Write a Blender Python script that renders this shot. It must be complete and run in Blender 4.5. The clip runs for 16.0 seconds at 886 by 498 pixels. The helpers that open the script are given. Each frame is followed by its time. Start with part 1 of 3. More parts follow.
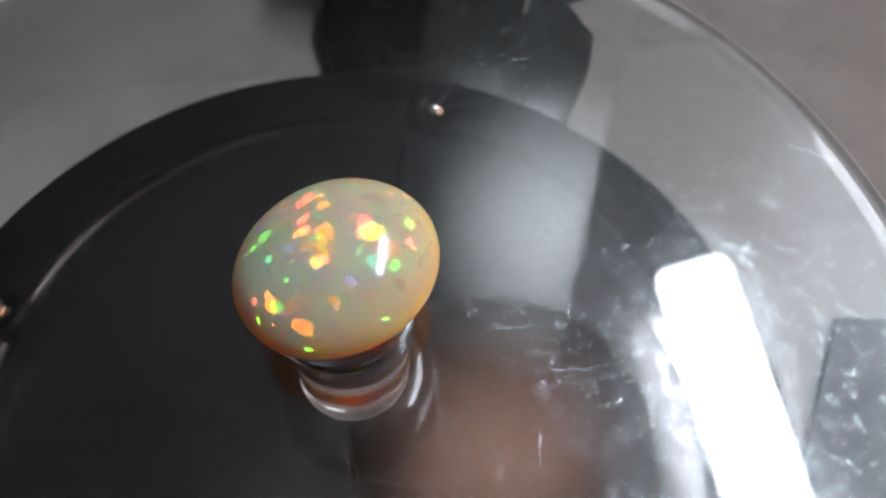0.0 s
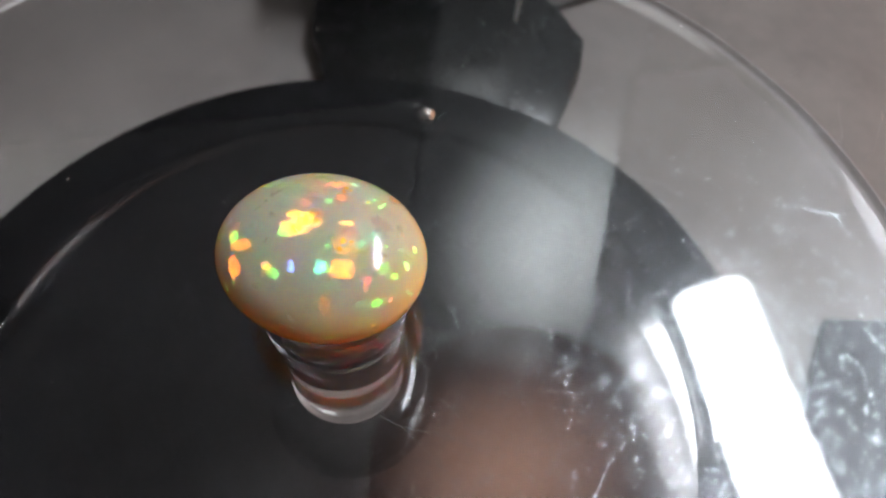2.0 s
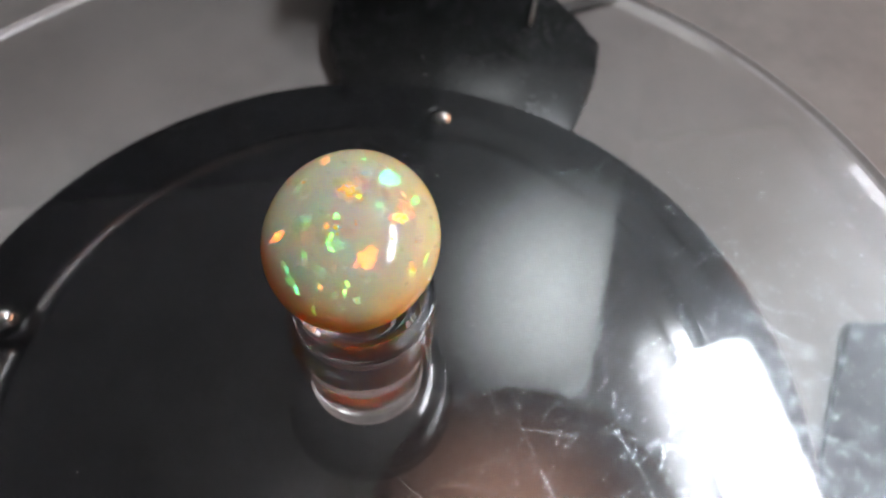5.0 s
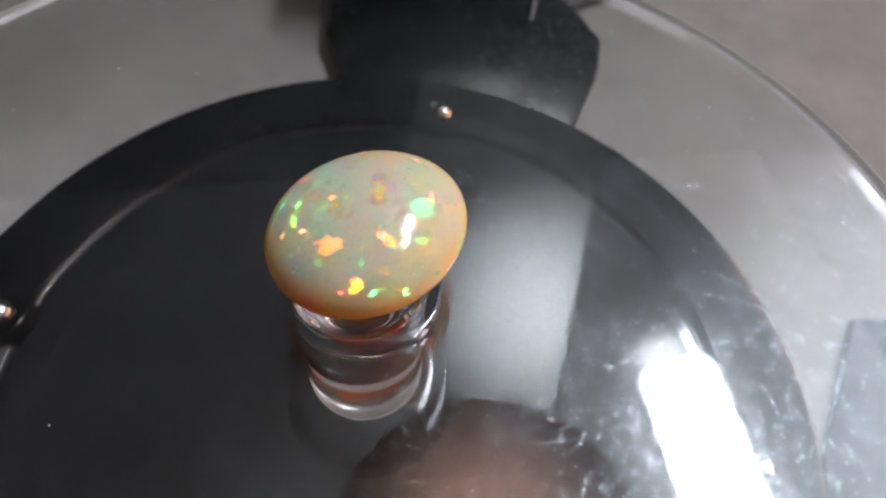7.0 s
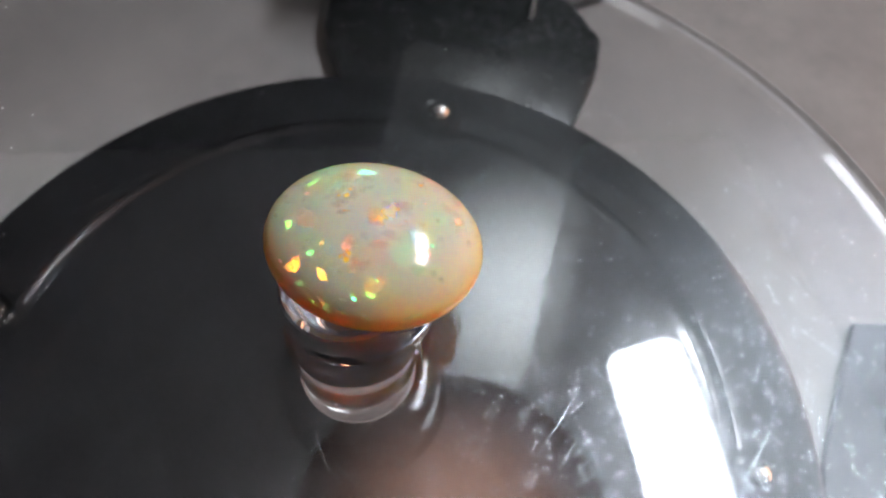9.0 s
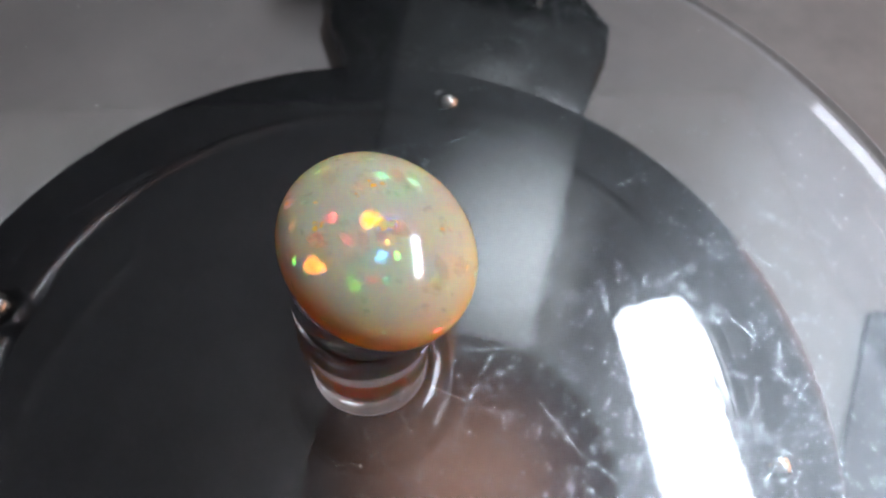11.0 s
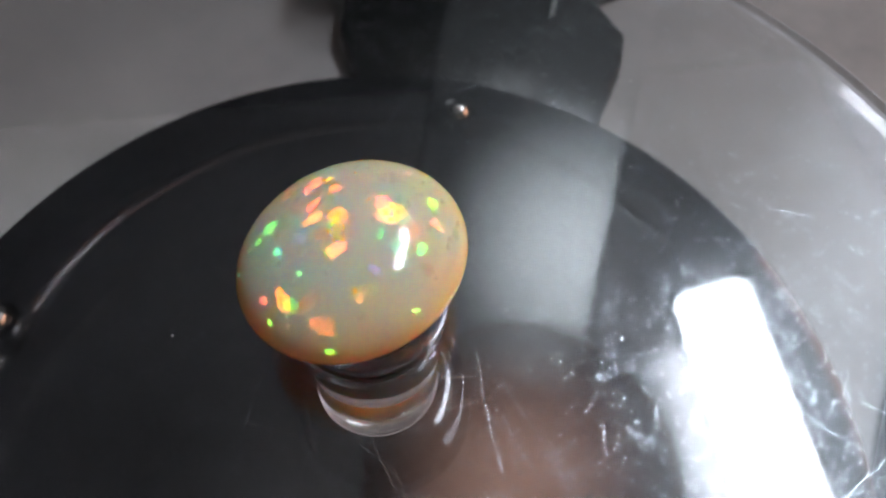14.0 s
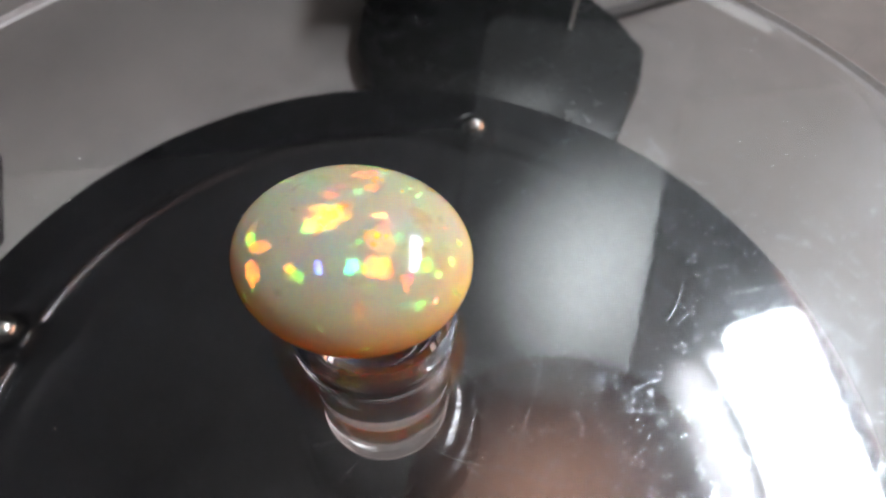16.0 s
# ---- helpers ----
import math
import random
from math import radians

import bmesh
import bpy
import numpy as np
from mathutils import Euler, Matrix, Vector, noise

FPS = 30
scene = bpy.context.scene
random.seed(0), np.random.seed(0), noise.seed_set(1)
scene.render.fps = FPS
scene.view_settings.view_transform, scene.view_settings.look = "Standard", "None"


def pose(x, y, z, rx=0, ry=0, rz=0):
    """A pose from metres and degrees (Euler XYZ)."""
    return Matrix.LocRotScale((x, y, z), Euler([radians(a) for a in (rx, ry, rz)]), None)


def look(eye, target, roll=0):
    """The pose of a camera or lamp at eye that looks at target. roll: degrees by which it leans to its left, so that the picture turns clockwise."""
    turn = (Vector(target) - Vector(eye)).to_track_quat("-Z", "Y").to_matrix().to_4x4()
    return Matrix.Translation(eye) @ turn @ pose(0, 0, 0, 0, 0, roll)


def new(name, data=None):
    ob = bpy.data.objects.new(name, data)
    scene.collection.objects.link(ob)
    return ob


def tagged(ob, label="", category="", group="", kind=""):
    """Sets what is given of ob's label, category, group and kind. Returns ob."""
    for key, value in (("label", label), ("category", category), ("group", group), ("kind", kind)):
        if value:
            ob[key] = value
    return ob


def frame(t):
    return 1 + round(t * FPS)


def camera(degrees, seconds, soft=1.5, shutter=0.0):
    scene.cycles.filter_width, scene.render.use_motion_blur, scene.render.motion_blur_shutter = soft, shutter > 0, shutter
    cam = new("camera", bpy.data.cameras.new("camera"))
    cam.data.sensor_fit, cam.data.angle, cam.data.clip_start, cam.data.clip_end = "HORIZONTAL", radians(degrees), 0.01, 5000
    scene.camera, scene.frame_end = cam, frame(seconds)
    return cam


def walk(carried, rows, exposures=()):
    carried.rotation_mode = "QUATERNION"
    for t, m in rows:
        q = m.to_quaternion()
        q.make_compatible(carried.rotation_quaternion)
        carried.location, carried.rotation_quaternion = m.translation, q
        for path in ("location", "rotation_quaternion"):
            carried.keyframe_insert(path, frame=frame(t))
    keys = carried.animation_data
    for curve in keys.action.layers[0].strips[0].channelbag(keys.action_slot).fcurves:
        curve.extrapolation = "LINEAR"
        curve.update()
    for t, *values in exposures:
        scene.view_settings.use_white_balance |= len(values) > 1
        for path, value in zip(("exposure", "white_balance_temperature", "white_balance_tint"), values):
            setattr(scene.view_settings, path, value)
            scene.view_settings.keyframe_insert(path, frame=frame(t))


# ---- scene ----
# ---------------------------------------------------------------- camera
cam = camera(69.92, 16.0, soft=2.0)
cam.data.dof.use_dof = True
cam.data.dof.focus_distance, cam.data.dof.aperture_fstop = 0.043, 40.0
PATH = [
    (0, look((0.00065, -0.02201, 0.06696), (0.00921, 0.00807, 0.01576), 7.90)),
    (0.5, look((0.00049, -0.02226, 0.06715), (0.00926, 0.00801, 0.01609), 8.11)),
    (1, look((0.00043, -0.02238, 0.06704), (0.00969, 0.00790, 0.01608), 8.83)),
    (1.5, look((0.00041, -0.02237, 0.06690), (0.00979, 0.00815, 0.01610), 8.74)),
    (2, look((0.00034, -0.02241, 0.06670), (0.00986, 0.00813, 0.01594), 8.96)),
    (2.5, look((0.00024, -0.02242, 0.06660), (0.00966, 0.00832, 0.01594), 8.83)),
    (3, look((0.00013, -0.02250, 0.06652), (0.00942, 0.00851, 0.01600), 8.78)),
    (3.5, look((0.00002, -0.02273, 0.06653), (0.00921, 0.00852, 0.01614), 8.29)),
    (4, look((-0.00009, -0.02283, 0.06643), (0.00911, 0.00841, 0.01604), 8.36)),
    (4.5, look((-0.00027, -0.02294, 0.06626), (0.00865, 0.00850, 0.01594), 7.85)),
    (5, look((-0.00050, -0.02290, 0.06598), (0.00813, 0.00863, 0.01567), 7.13)),
    (7.5, look((-0.00028, -0.02318, 0.06499), (0.00827, 0.00844, 0.01473), 7.13)),
    (8, look((-0.00014, -0.02306, 0.06484), (0.00833, 0.00855, 0.01455), 7.06)),
    (8.5, look((-0.00002, -0.02279, 0.06465), (0.00828, 0.00878, 0.01431), 6.76)),
    (9, look((0.00008, -0.02260, 0.06439), (0.00879, 0.00892, 0.01409), 7.84)),
    (11.5, look((-0.00046, -0.02237, 0.06313), (0.00764, 0.00881, 0.01251), 6.41)),
    (12, look((-0.00048, -0.02229, 0.06291), (0.00768, 0.00897, 0.01235), 6.54)),
    (12.5, look((-0.00045, -0.02223, 0.06264), (0.00753, 0.00946, 0.01232), 6.26)),
    (13, look((-0.00043, -0.02199, 0.06228), (0.00711, 0.00988, 0.01201), 5.51)),
    (13.5, look((-0.00035, -0.02177, 0.06195), (0.00674, 0.01062, 0.01194), 4.41)),
    (14, look((-0.00009, -0.02129, 0.06139), (0.00716, 0.01113, 0.01142), 4.90)),
    (14.5, look((-0.00005, -0.02068, 0.06096), (0.00659, 0.01202, 0.01109), 4.01)),
    (15, look((0.00015, -0.02011, 0.06054), (0.00654, 0.01287, 0.01082), 4.31)),
    (15.5, look((0.00031, -0.02005, 0.06057), (0.00640, 0.01322, 0.01101), 3.85)),
    (16, look((0.00038, -0.02007, 0.06074), (0.00625, 0.01335, 0.01126), 3.60)),
]
walk(cam, PATH, exposures=[(0, 0.05, 6250, 10), (1.5, 0.09, 6400, 10), (3.5, 0.17, 6500, 10), (5, 0.31, 6450, 10), (8, 0.38, 6300, 10), (9, 0.39, 6300, 10), (11.5, 0.18, 6050, 10), (13.5, 0.12, 6050, 10), (14.5, 0.10, 6250, 10), (15.5, 0.31, 6450, 10), (16, 0.43, 6450, 10)])

# ---------------------------------------------------------------- measures (metres)
MM = 0.001
AX, AY = 0.0001, 0.0003                # axis of the turntable
DISC_Z = 0.0238                        # top of the clear disc
DISC_R = 0.0479
BASE_R = 0.0474
GROOVE_R = 0.0379
BALL_R = 0.0400
TABLE_Z = -0.004
PEG_Z0, PEG_Z1, PEG_R = 0.0090, 0.0263, 0.0050
PEG_AT = (-0.0001, -0.0003)
SPIN = -0.443                          # radians a second, clockwise from above


def direction(az, el):
    a, e = radians(az), radians(el)
    return Vector((math.sin(a) * math.cos(e), math.cos(a) * math.cos(e), math.sin(e)))


# ---------------------------------------------------------------- world
world = bpy.data.worlds.new("room_dusk")
scene.world = world
world.use_nodes = True
world.node_tree.nodes["Background"].inputs[0].default_value = (0.9, 0.95, 1.0, 1)
world.node_tree.nodes["Background"].inputs[1].default_value = 0.05
scene.view_settings.exposure = 0.0


# ---------------------------------------------------------------- materials
def material(name, color=(0.5, 0.5, 0.5), rough=0.5, metal=0.0, **extra):
    m = bpy.data.materials.new(name)
    m.use_nodes = True
    b = m.node_tree.nodes["Principled BSDF"]
    b.inputs["Base Color"].default_value = (*color, 1)
    b.inputs["Roughness"].default_value = rough
    b.inputs["Metallic"].default_value = metal
    for key, value in extra.items():
        b.inputs[key.replace("_", " ")].default_value = value
    return m, m.node_tree, b


def add(tree, kind, **inputs):
    n = tree.nodes.new(kind)
    for key, value in inputs.items():
        n.inputs[key.replace("_", " ")].default_value = value
    return n


def textured(name, dark, light, rough, scale, bump=0.1, fine=6.0, metal=0.0, spread=0.12, **extra):
    """A surface with blotches at one scale and grain at a finer one, in colour, gloss and relief."""
    m, t, b = material(name, dark, rough, metal, **extra)
    co = t.nodes.new("ShaderNodeTexCoord")
    big = add(t, "ShaderNodeTexNoise", Scale=scale, Detail=4.0, Roughness=0.6)
    small = add(t, "ShaderNodeTexNoise", Scale=scale * fine, Detail=5.0, Roughness=0.7)
    for n in (big, small):
        t.links.new(co.outputs["Object"], n.inputs["Vector"])
    mean = add(t, "ShaderNodeMath")
    mean.operation = "ADD"
    t.links.new(big.outputs["Fac"], mean.inputs[0])
    t.links.new(small.outputs["Fac"], mean.inputs[1])
    ramp = t.nodes.new("ShaderNodeMapRange")
    ramp.inputs["From Min"].default_value, ramp.inputs["From Max"].default_value = 0.7, 1.3
    t.links.new(mean.outputs[0], ramp.inputs["Value"])
    mix = t.nodes.new("ShaderNodeMix")
    mix.data_type = "RGBA"
    mix.inputs["A"].default_value, mix.inputs["B"].default_value = (*dark, 1), (*light, 1)
    t.links.new(ramp.outputs["Result"], mix.inputs["Factor"])
    t.links.new(mix.outputs["Result"], b.inputs["Base Color"])
    gloss = t.nodes.new("ShaderNodeMapRange")
    gloss.inputs["From Min"].default_value, gloss.inputs["From Max"].default_value = 0.3, 0.7
    gloss.inputs["To Min"].default_value = max(0.0, rough - spread)
    gloss.inputs["To Max"].default_value = min(1.0, rough + spread)
    t.links.new(small.outputs["Fac"], gloss.inputs["Value"])
    t.links.new(gloss.outputs["Result"], b.inputs["Roughness"])
    if bump:
        bm = add(t, "ShaderNodeBump", Strength=bump, Distance=0.0002)
        t.links.new(small.outputs["Fac"], bm.inputs["Height"])
        t.links.new(bm.outputs["Normal"], b.inputs["Normal"])
    return m


def clear(name, tint=(1, 1, 1), rough=0.0, ior=1.49):
    m, t, b = material(name, tint, rough)
    b.inputs["Transmission Weight"].default_value = 1.0
    b.inputs["IOR"].default_value = ior
    return m


def glowing(name, color, strength):
    m, t, b = material(name, (0.8, 0.8, 0.8), 0.4)
    b.inputs["Emission Color"].default_value = (*color, 1)
    b.inputs["Emission Strength"].default_value = strength
    return m


def soft_glow(name, color, strength, centre, reach, floor):
    """A glowing sheet, brightest at centre and fading to floor over reach."""
    m = glowing(name, color, strength)
    t = m.node_tree
    co = t.nodes.new("ShaderNodeTexCoord")
    d = add(t, "ShaderNodeVectorMath")
    d.operation = "DISTANCE"
    d.inputs[1].default_value = centre
    t.links.new(co.outputs["Object"], d.inputs[0])
    r = t.nodes.new("ShaderNodeMapRange")
    r.interpolation_type = "SMOOTHSTEP"
    r.inputs["From Min"].default_value, r.inputs["From Max"].default_value = reach, 0.0
    t.nodes["Principled BSDF"].inputs["Base Color"].default_value = (0.12, 0.11, 0.10, 1)
    r.inputs["To Min"].default_value, r.inputs["To Max"].default_value = floor * strength, strength
    t.links.new(d.outputs["Value"], r.inputs["Value"])
    t.links.new(r.outputs["Result"], t.nodes["Principled BSDF"].inputs["Emission Strength"])
    return m


TABLE = textured("grey_laminate", (0.122, 0.112, 0.105), (0.194, 0.179, 0.168), 0.55, 60, 0.15, 5)
BLACK = textured("black_plastic", (0.004, 0.004, 0.0045), (0.008, 0.008, 0.009), 0.08, 120, 0.02, 8, spread=0.04)
MATT_BLACK = textured("matt_black_plastic", (0.003, 0.003, 0.003), (0.006, 0.006, 0.006), 0.22, 90, 0.1, 10)
def worn_acrylic(name="clear_acrylic", least=0.006, most=0.024):
    """Clear acrylic whose polish is worn to a faint haze by countless hair scratches."""
    m = clear(name)
    t = m.node_tree
    b, out = t.nodes["Principled BSDF"], t.nodes["Material Output"]
    haze = t.nodes.new("ShaderNodeBsdfGlossy")
    haze.inputs["Roughness"].default_value = 0.17
    haze.inputs["Color"].default_value = (0.88, 0.95, 1.0, 1)
    co = t.nodes.new("ShaderNodeTexCoord")
    n = add(t, "ShaderNodeTexNoise", Scale=90.0, Detail=6.0, Roughness=0.7)
    t.links.new(co.outputs["Object"], n.inputs["Vector"])
    amount = t.nodes.new("ShaderNodeMapRange")
    amount.inputs["From Min"].default_value, amount.inputs["From Max"].default_value = 0.3, 0.7
    amount.inputs["To Min"].default_value, amount.inputs["To Max"].default_value = least, most
    t.links.new(n.outputs["Fac"], amount.inputs["Value"])
    mix = t.nodes.new("ShaderNodeMixShader")
    t.links.new(amount.outputs["Result"], mix.inputs["Fac"])
    t.links.new(b.outputs["BSDF"], mix.inputs[1])
    t.links.new(haze.outputs["BSDF"], mix.inputs[2])
    t.links.new(mix.outputs[0], out.inputs["Surface"])
    return m


ACRYLIC = worn_acrylic()
def saw_cut():
    """The disc's cut edge: dull, half see-through acrylic."""
    m = textured("saw_cut_acrylic", (0.50, 0.50, 0.51), (0.70, 0.70, 0.72), 0.35, 300, 0.1)
    t = m.node_tree
    mix = add(t, "ShaderNodeMixShader", Fac=0.38)
    see = t.nodes.new("ShaderNodeBsdfTransparent")
    see.inputs["Color"].default_value = (0.90, 0.88, 0.87, 1)
    t.links.new(see.outputs[0], mix.inputs[1])
    t.links.new(t.nodes["Principled BSDF"].outputs[0], mix.inputs[2])
    t.links.new(mix.outputs[0], t.nodes["Material Output"].inputs["Surface"])
    return m


FROSTED = saw_cut()
PALE_EDGE = textured("painted_edge_glint", (0.45, 0.45, 0.44), (0.62, 0.62, 0.60), 0.35, 500)
COPPER = textured("brushed_copper", (0.75, 0.36, 0.20), (0.85, 0.45, 0.27), 0.3, 300, 0.05, 6, 1.0)
PEG_END = textured("sanded_acrylic_end", (0.15, 0.12, 0.11), (0.26, 0.22, 0.20), 0.5, 500, 0.1)
ACRYLIC_ROD = worn_acrylic("clear_acrylic_rod", 0.03, 0.10)
STEEL = textured("polished_steel", (0.55, 0.54, 0.52), (0.66, 0.65, 0.63), 0.16, 400, 0.0, 5, 1.0, 0.06)
def scratch_material():
    """A hairline in clear acrylic: mostly see-through, glossy on its lips."""
    m = bpy.data.materials.new("scratched_acrylic")
    m.use_nodes = True
    t = m.node_tree
    t.nodes.remove(t.nodes["Principled BSDF"])
    mix = t.nodes.new("ShaderNodeMixShader")
    see = t.nodes.new("ShaderNodeBsdfTransparent")
    lip = t.nodes.new("ShaderNodeBsdfGlossy")
    lip.inputs["Roughness"].default_value = 0.24
    lip.inputs["Color"].default_value = (0.80, 0.91, 1.0, 1)
    mix.inputs["Fac"].default_value = 0.32
    t.links.new(see.outputs[0], mix.inputs[1])
    t.links.new(lip.outputs[0], mix.inputs[2])
    t.links.new(mix.outputs[0], t.nodes["Material Output"].inputs["Surface"])
    return m


SCRATCH = scratch_material()
DUST, _, _ = material("pale_dust", (0.7, 0.7, 0.68), 0.8)
CABLE = textured("black_rubber", (0.012, 0.012, 0.012), (0.02, 0.02, 0.02), 0.5, 200)
CELL = textured("dark_blue_cell", (0.008, 0.009, 0.011), (0.030, 0.032, 0.038), 0.75, 350, 0.3, 4, Specular_IOR_Level=0.25)
CEILING = textured("ceiling_paint", (0.70, 0.68, 0.66), (0.78, 0.76, 0.74), 0.9, 3, 0.1, 20)
WALL = textured("wall_paint", (0.05, 0.048, 0.046), (0.07, 0.068, 0.065), 0.85, 3, 0.1, 20)
LAMP_GLOW = glowing("lamp_diffuser", (0.93, 0.97, 1.03), 44.0)
ADDED_UP_GLOW = glowing("added_uplight", (0.96, 0.97, 1.0), 80.0)
PANE_GLOW = soft_glow("frosted_pane", (0.93, 0.98, 1.0), 3.9, (0.075, 0.085, 0.0), 0.19, 0.02)
ADDED_WARM_GLOW = glowing("added_warm_sheet", (1.0, 0.46, 0.24), 3.2)
ADDED_HAZE_GLOW = soft_glow("added_haze_glow", (1.0, 0.55, 0.40), 1.8, (0.0, 0.0, 0.012), 0.146, 0.04)
ADDED_SHELL = textured("added_shell_brown", (0.20, 0.10, 0.06), (0.28, 0.15, 0.09), 0.9, 60)
LAMP_BODY, _, _ = material("lamp_grey_metal", (0.25, 0.25, 0.25), 0.4, 0.8)


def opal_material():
    """Milky stone that scatters red light farthest, cloudy inside, with the orange of light passing through it painted
    towards its base.
    """
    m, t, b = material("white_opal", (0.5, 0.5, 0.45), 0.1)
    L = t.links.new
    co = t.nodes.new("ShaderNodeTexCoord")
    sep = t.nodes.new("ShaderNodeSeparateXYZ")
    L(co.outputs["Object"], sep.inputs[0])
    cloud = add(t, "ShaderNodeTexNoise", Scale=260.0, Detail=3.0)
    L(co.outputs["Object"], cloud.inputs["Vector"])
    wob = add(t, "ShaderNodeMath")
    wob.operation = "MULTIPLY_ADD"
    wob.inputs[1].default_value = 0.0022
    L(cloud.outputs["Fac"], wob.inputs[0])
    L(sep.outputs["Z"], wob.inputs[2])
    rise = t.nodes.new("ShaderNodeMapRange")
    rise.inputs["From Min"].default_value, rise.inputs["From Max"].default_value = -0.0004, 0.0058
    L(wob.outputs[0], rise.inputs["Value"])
    # low colours paint in the orange glow of light transmitted by the stone
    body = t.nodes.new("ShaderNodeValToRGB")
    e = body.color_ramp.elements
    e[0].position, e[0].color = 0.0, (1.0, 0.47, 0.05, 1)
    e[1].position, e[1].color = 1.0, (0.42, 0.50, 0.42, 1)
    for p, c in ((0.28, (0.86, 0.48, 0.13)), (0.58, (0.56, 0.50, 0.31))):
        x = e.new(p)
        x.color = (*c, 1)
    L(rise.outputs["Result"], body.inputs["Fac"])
    veil = add(t, "ShaderNodeTexNoise", Scale=420.0, Detail=2.0)
    L(co.outputs["Object"], veil.inputs["Vector"])
    tint = t.nodes.new("ShaderNodeValToRGB")
    te = tint.color_ramp.elements
    te[0].position, te[0].color = 0.36, (0.46, 0.39, 0.34, 1)
    te[1].position, te[1].color = 0.64, (0.30, 0.49, 0.40, 1)
    L(veil.outputs["Fac"], tint.inputs["Fac"])
    lift = add(t, "ShaderNodeMath")
    lift.operation = "MULTIPLY"
    lift.inputs[1].default_value = 0.4
    L(rise.outputs["Result"], lift.inputs[0])
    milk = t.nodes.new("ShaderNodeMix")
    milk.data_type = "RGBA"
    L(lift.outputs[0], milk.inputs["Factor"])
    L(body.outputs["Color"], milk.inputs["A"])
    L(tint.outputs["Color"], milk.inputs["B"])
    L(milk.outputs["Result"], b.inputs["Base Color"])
    b.inputs["Subsurface Weight"].default_value = 1.0
    b.inputs["Subsurface Radius"].default_value = (1.0, 0.30, 0.07)
    b.inputs["Subsurface Scale"].default_value = 0.010
    b.inputs["IOR"].default_value = 1.45
    return m


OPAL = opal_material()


def flake_material(name, one, two):
    """A thin layer in the opal that throws back one colour of the light, along its own lean; ragged, and see-through elsewhere."""
    m = bpy.data.materials.new(name)
    m.use_nodes = True
    t = m.node_tree
    L = t.links.new
    t.nodes.remove(t.nodes["Principled BSDF"])
    co = t.nodes.new("ShaderNodeTexCoord")
    grain = add(t, "ShaderNodeTexNoise", Scale=1300.0, Detail=2.0)
    ragged = add(t, "ShaderNodeTexNoise", Scale=2400.0, Detail=3.0)
    for n in (grain, ragged):
        L(co.outputs["Object"], n.inputs["Vector"])
    hue = t.nodes.new("ShaderNodeValToRGB")
    e = hue.color_ramp.elements
    e[0].position, e[0].color = 0.42, (*[FLASH * c for c in one], 1)
    e[1].position, e[1].color = 0.60, (*[FLASH * c for c in two], 1)
    L(grain.outputs["Fac"], hue.inputs["Fac"])
    lean = t.nodes.new("ShaderNodeAttribute")
    lean.attribute_name = "lean"
    way = t.nodes.new("ShaderNodeVectorTransform")
    way.vector_type, way.convert_from, way.convert_to = "VECTOR", "OBJECT", "WORLD"
    L(lean.outputs["Vector"], way.inputs[0])
    flash = add(t, "ShaderNodeBsdfGlossy", Roughness=0.43)
    L(hue.outputs["Color"], flash.inputs["Color"])
    unit = add(t, "ShaderNodeVectorMath")
    unit.operation = "NORMALIZE"
    L(way.outputs[0], unit.inputs[0])
    L(unit.outputs[0], flash.inputs["Normal"])
    sheen = t.nodes.new("ShaderNodeBsdfDiffuse")
    sheen.inputs["Color"].default_value = (*[0.05 * c for c in one], 1)
    see = t.nodes.new("ShaderNodeBsdfTransparent")
    see.inputs["Color"].default_value = (0.91, 0.91, 0.90, 1)
    thin = t.nodes.new("ShaderNodeBsdfTransparent")
    both, all_of = t.nodes.new("ShaderNodeAddShader"), t.nodes.new("ShaderNodeAddShader")
    L(flash.outputs[0], both.inputs[0])
    L(sheen.outputs[0], both.inputs[1])
    L(both.outputs[0], all_of.inputs[0])
    L(see.outputs[0], all_of.inputs[1])
    cover = t.nodes.new("ShaderNodeMapRange")
    cover.interpolation_type = "SMOOTHSTEP"
    cover.inputs["From Min"].default_value, cover.inputs["From Max"].default_value = 0.32, 0.46
    L(ragged.outputs["Fac"], cover.inputs["Value"])
    deep = t.nodes.new("ShaderNodeVectorMath")
    deep.operation = "LENGTH"
    L(lean.outputs["Vector"], deep.inputs[0])
    worn = add(t, "ShaderNodeMath")
    worn.operation = "MULTIPLY"
    L(cover.outputs["Result"], worn.inputs[0])
    L(deep.outputs["Value"], worn.inputs[1])
    mix = t.nodes.new("ShaderNodeMixShader")
    L(worn.outputs[0], mix.inputs["Fac"])
    L(thin.outputs[0], mix.inputs[1])
    L(all_of.outputs[0], mix.inputs[2])
    L(mix.outputs[0], t.nodes["Material Output"].inputs["Surface"])
    return m


FLASH = 0.62
FLAKES = {
    "red": flake_material("red_flake", (1.0, 0.05, 0.05), (1.0, 0.14, 0.02)),
    "orange": flake_material("orange_flake", (1.0, 0.16, 0.01), (1.0, 0.26, 0.01)),
    "yellow": flake_material("yellow_flake", (1.0, 0.24, 0.01), (1.0, 0.72, 0.02)),
    "green": flake_material("green_flake", (0.05, 0.75, 0.06), (0.30, 0.80, 0.03)),
    "teal": flake_material("teal_flake", (0.05, 0.75, 0.18), (0.06, 0.62, 0.40)),
    "violet": flake_material("violet_flake", (0.14, 0.18, 0.85), (0.08, 0.45, 0.70)),
}


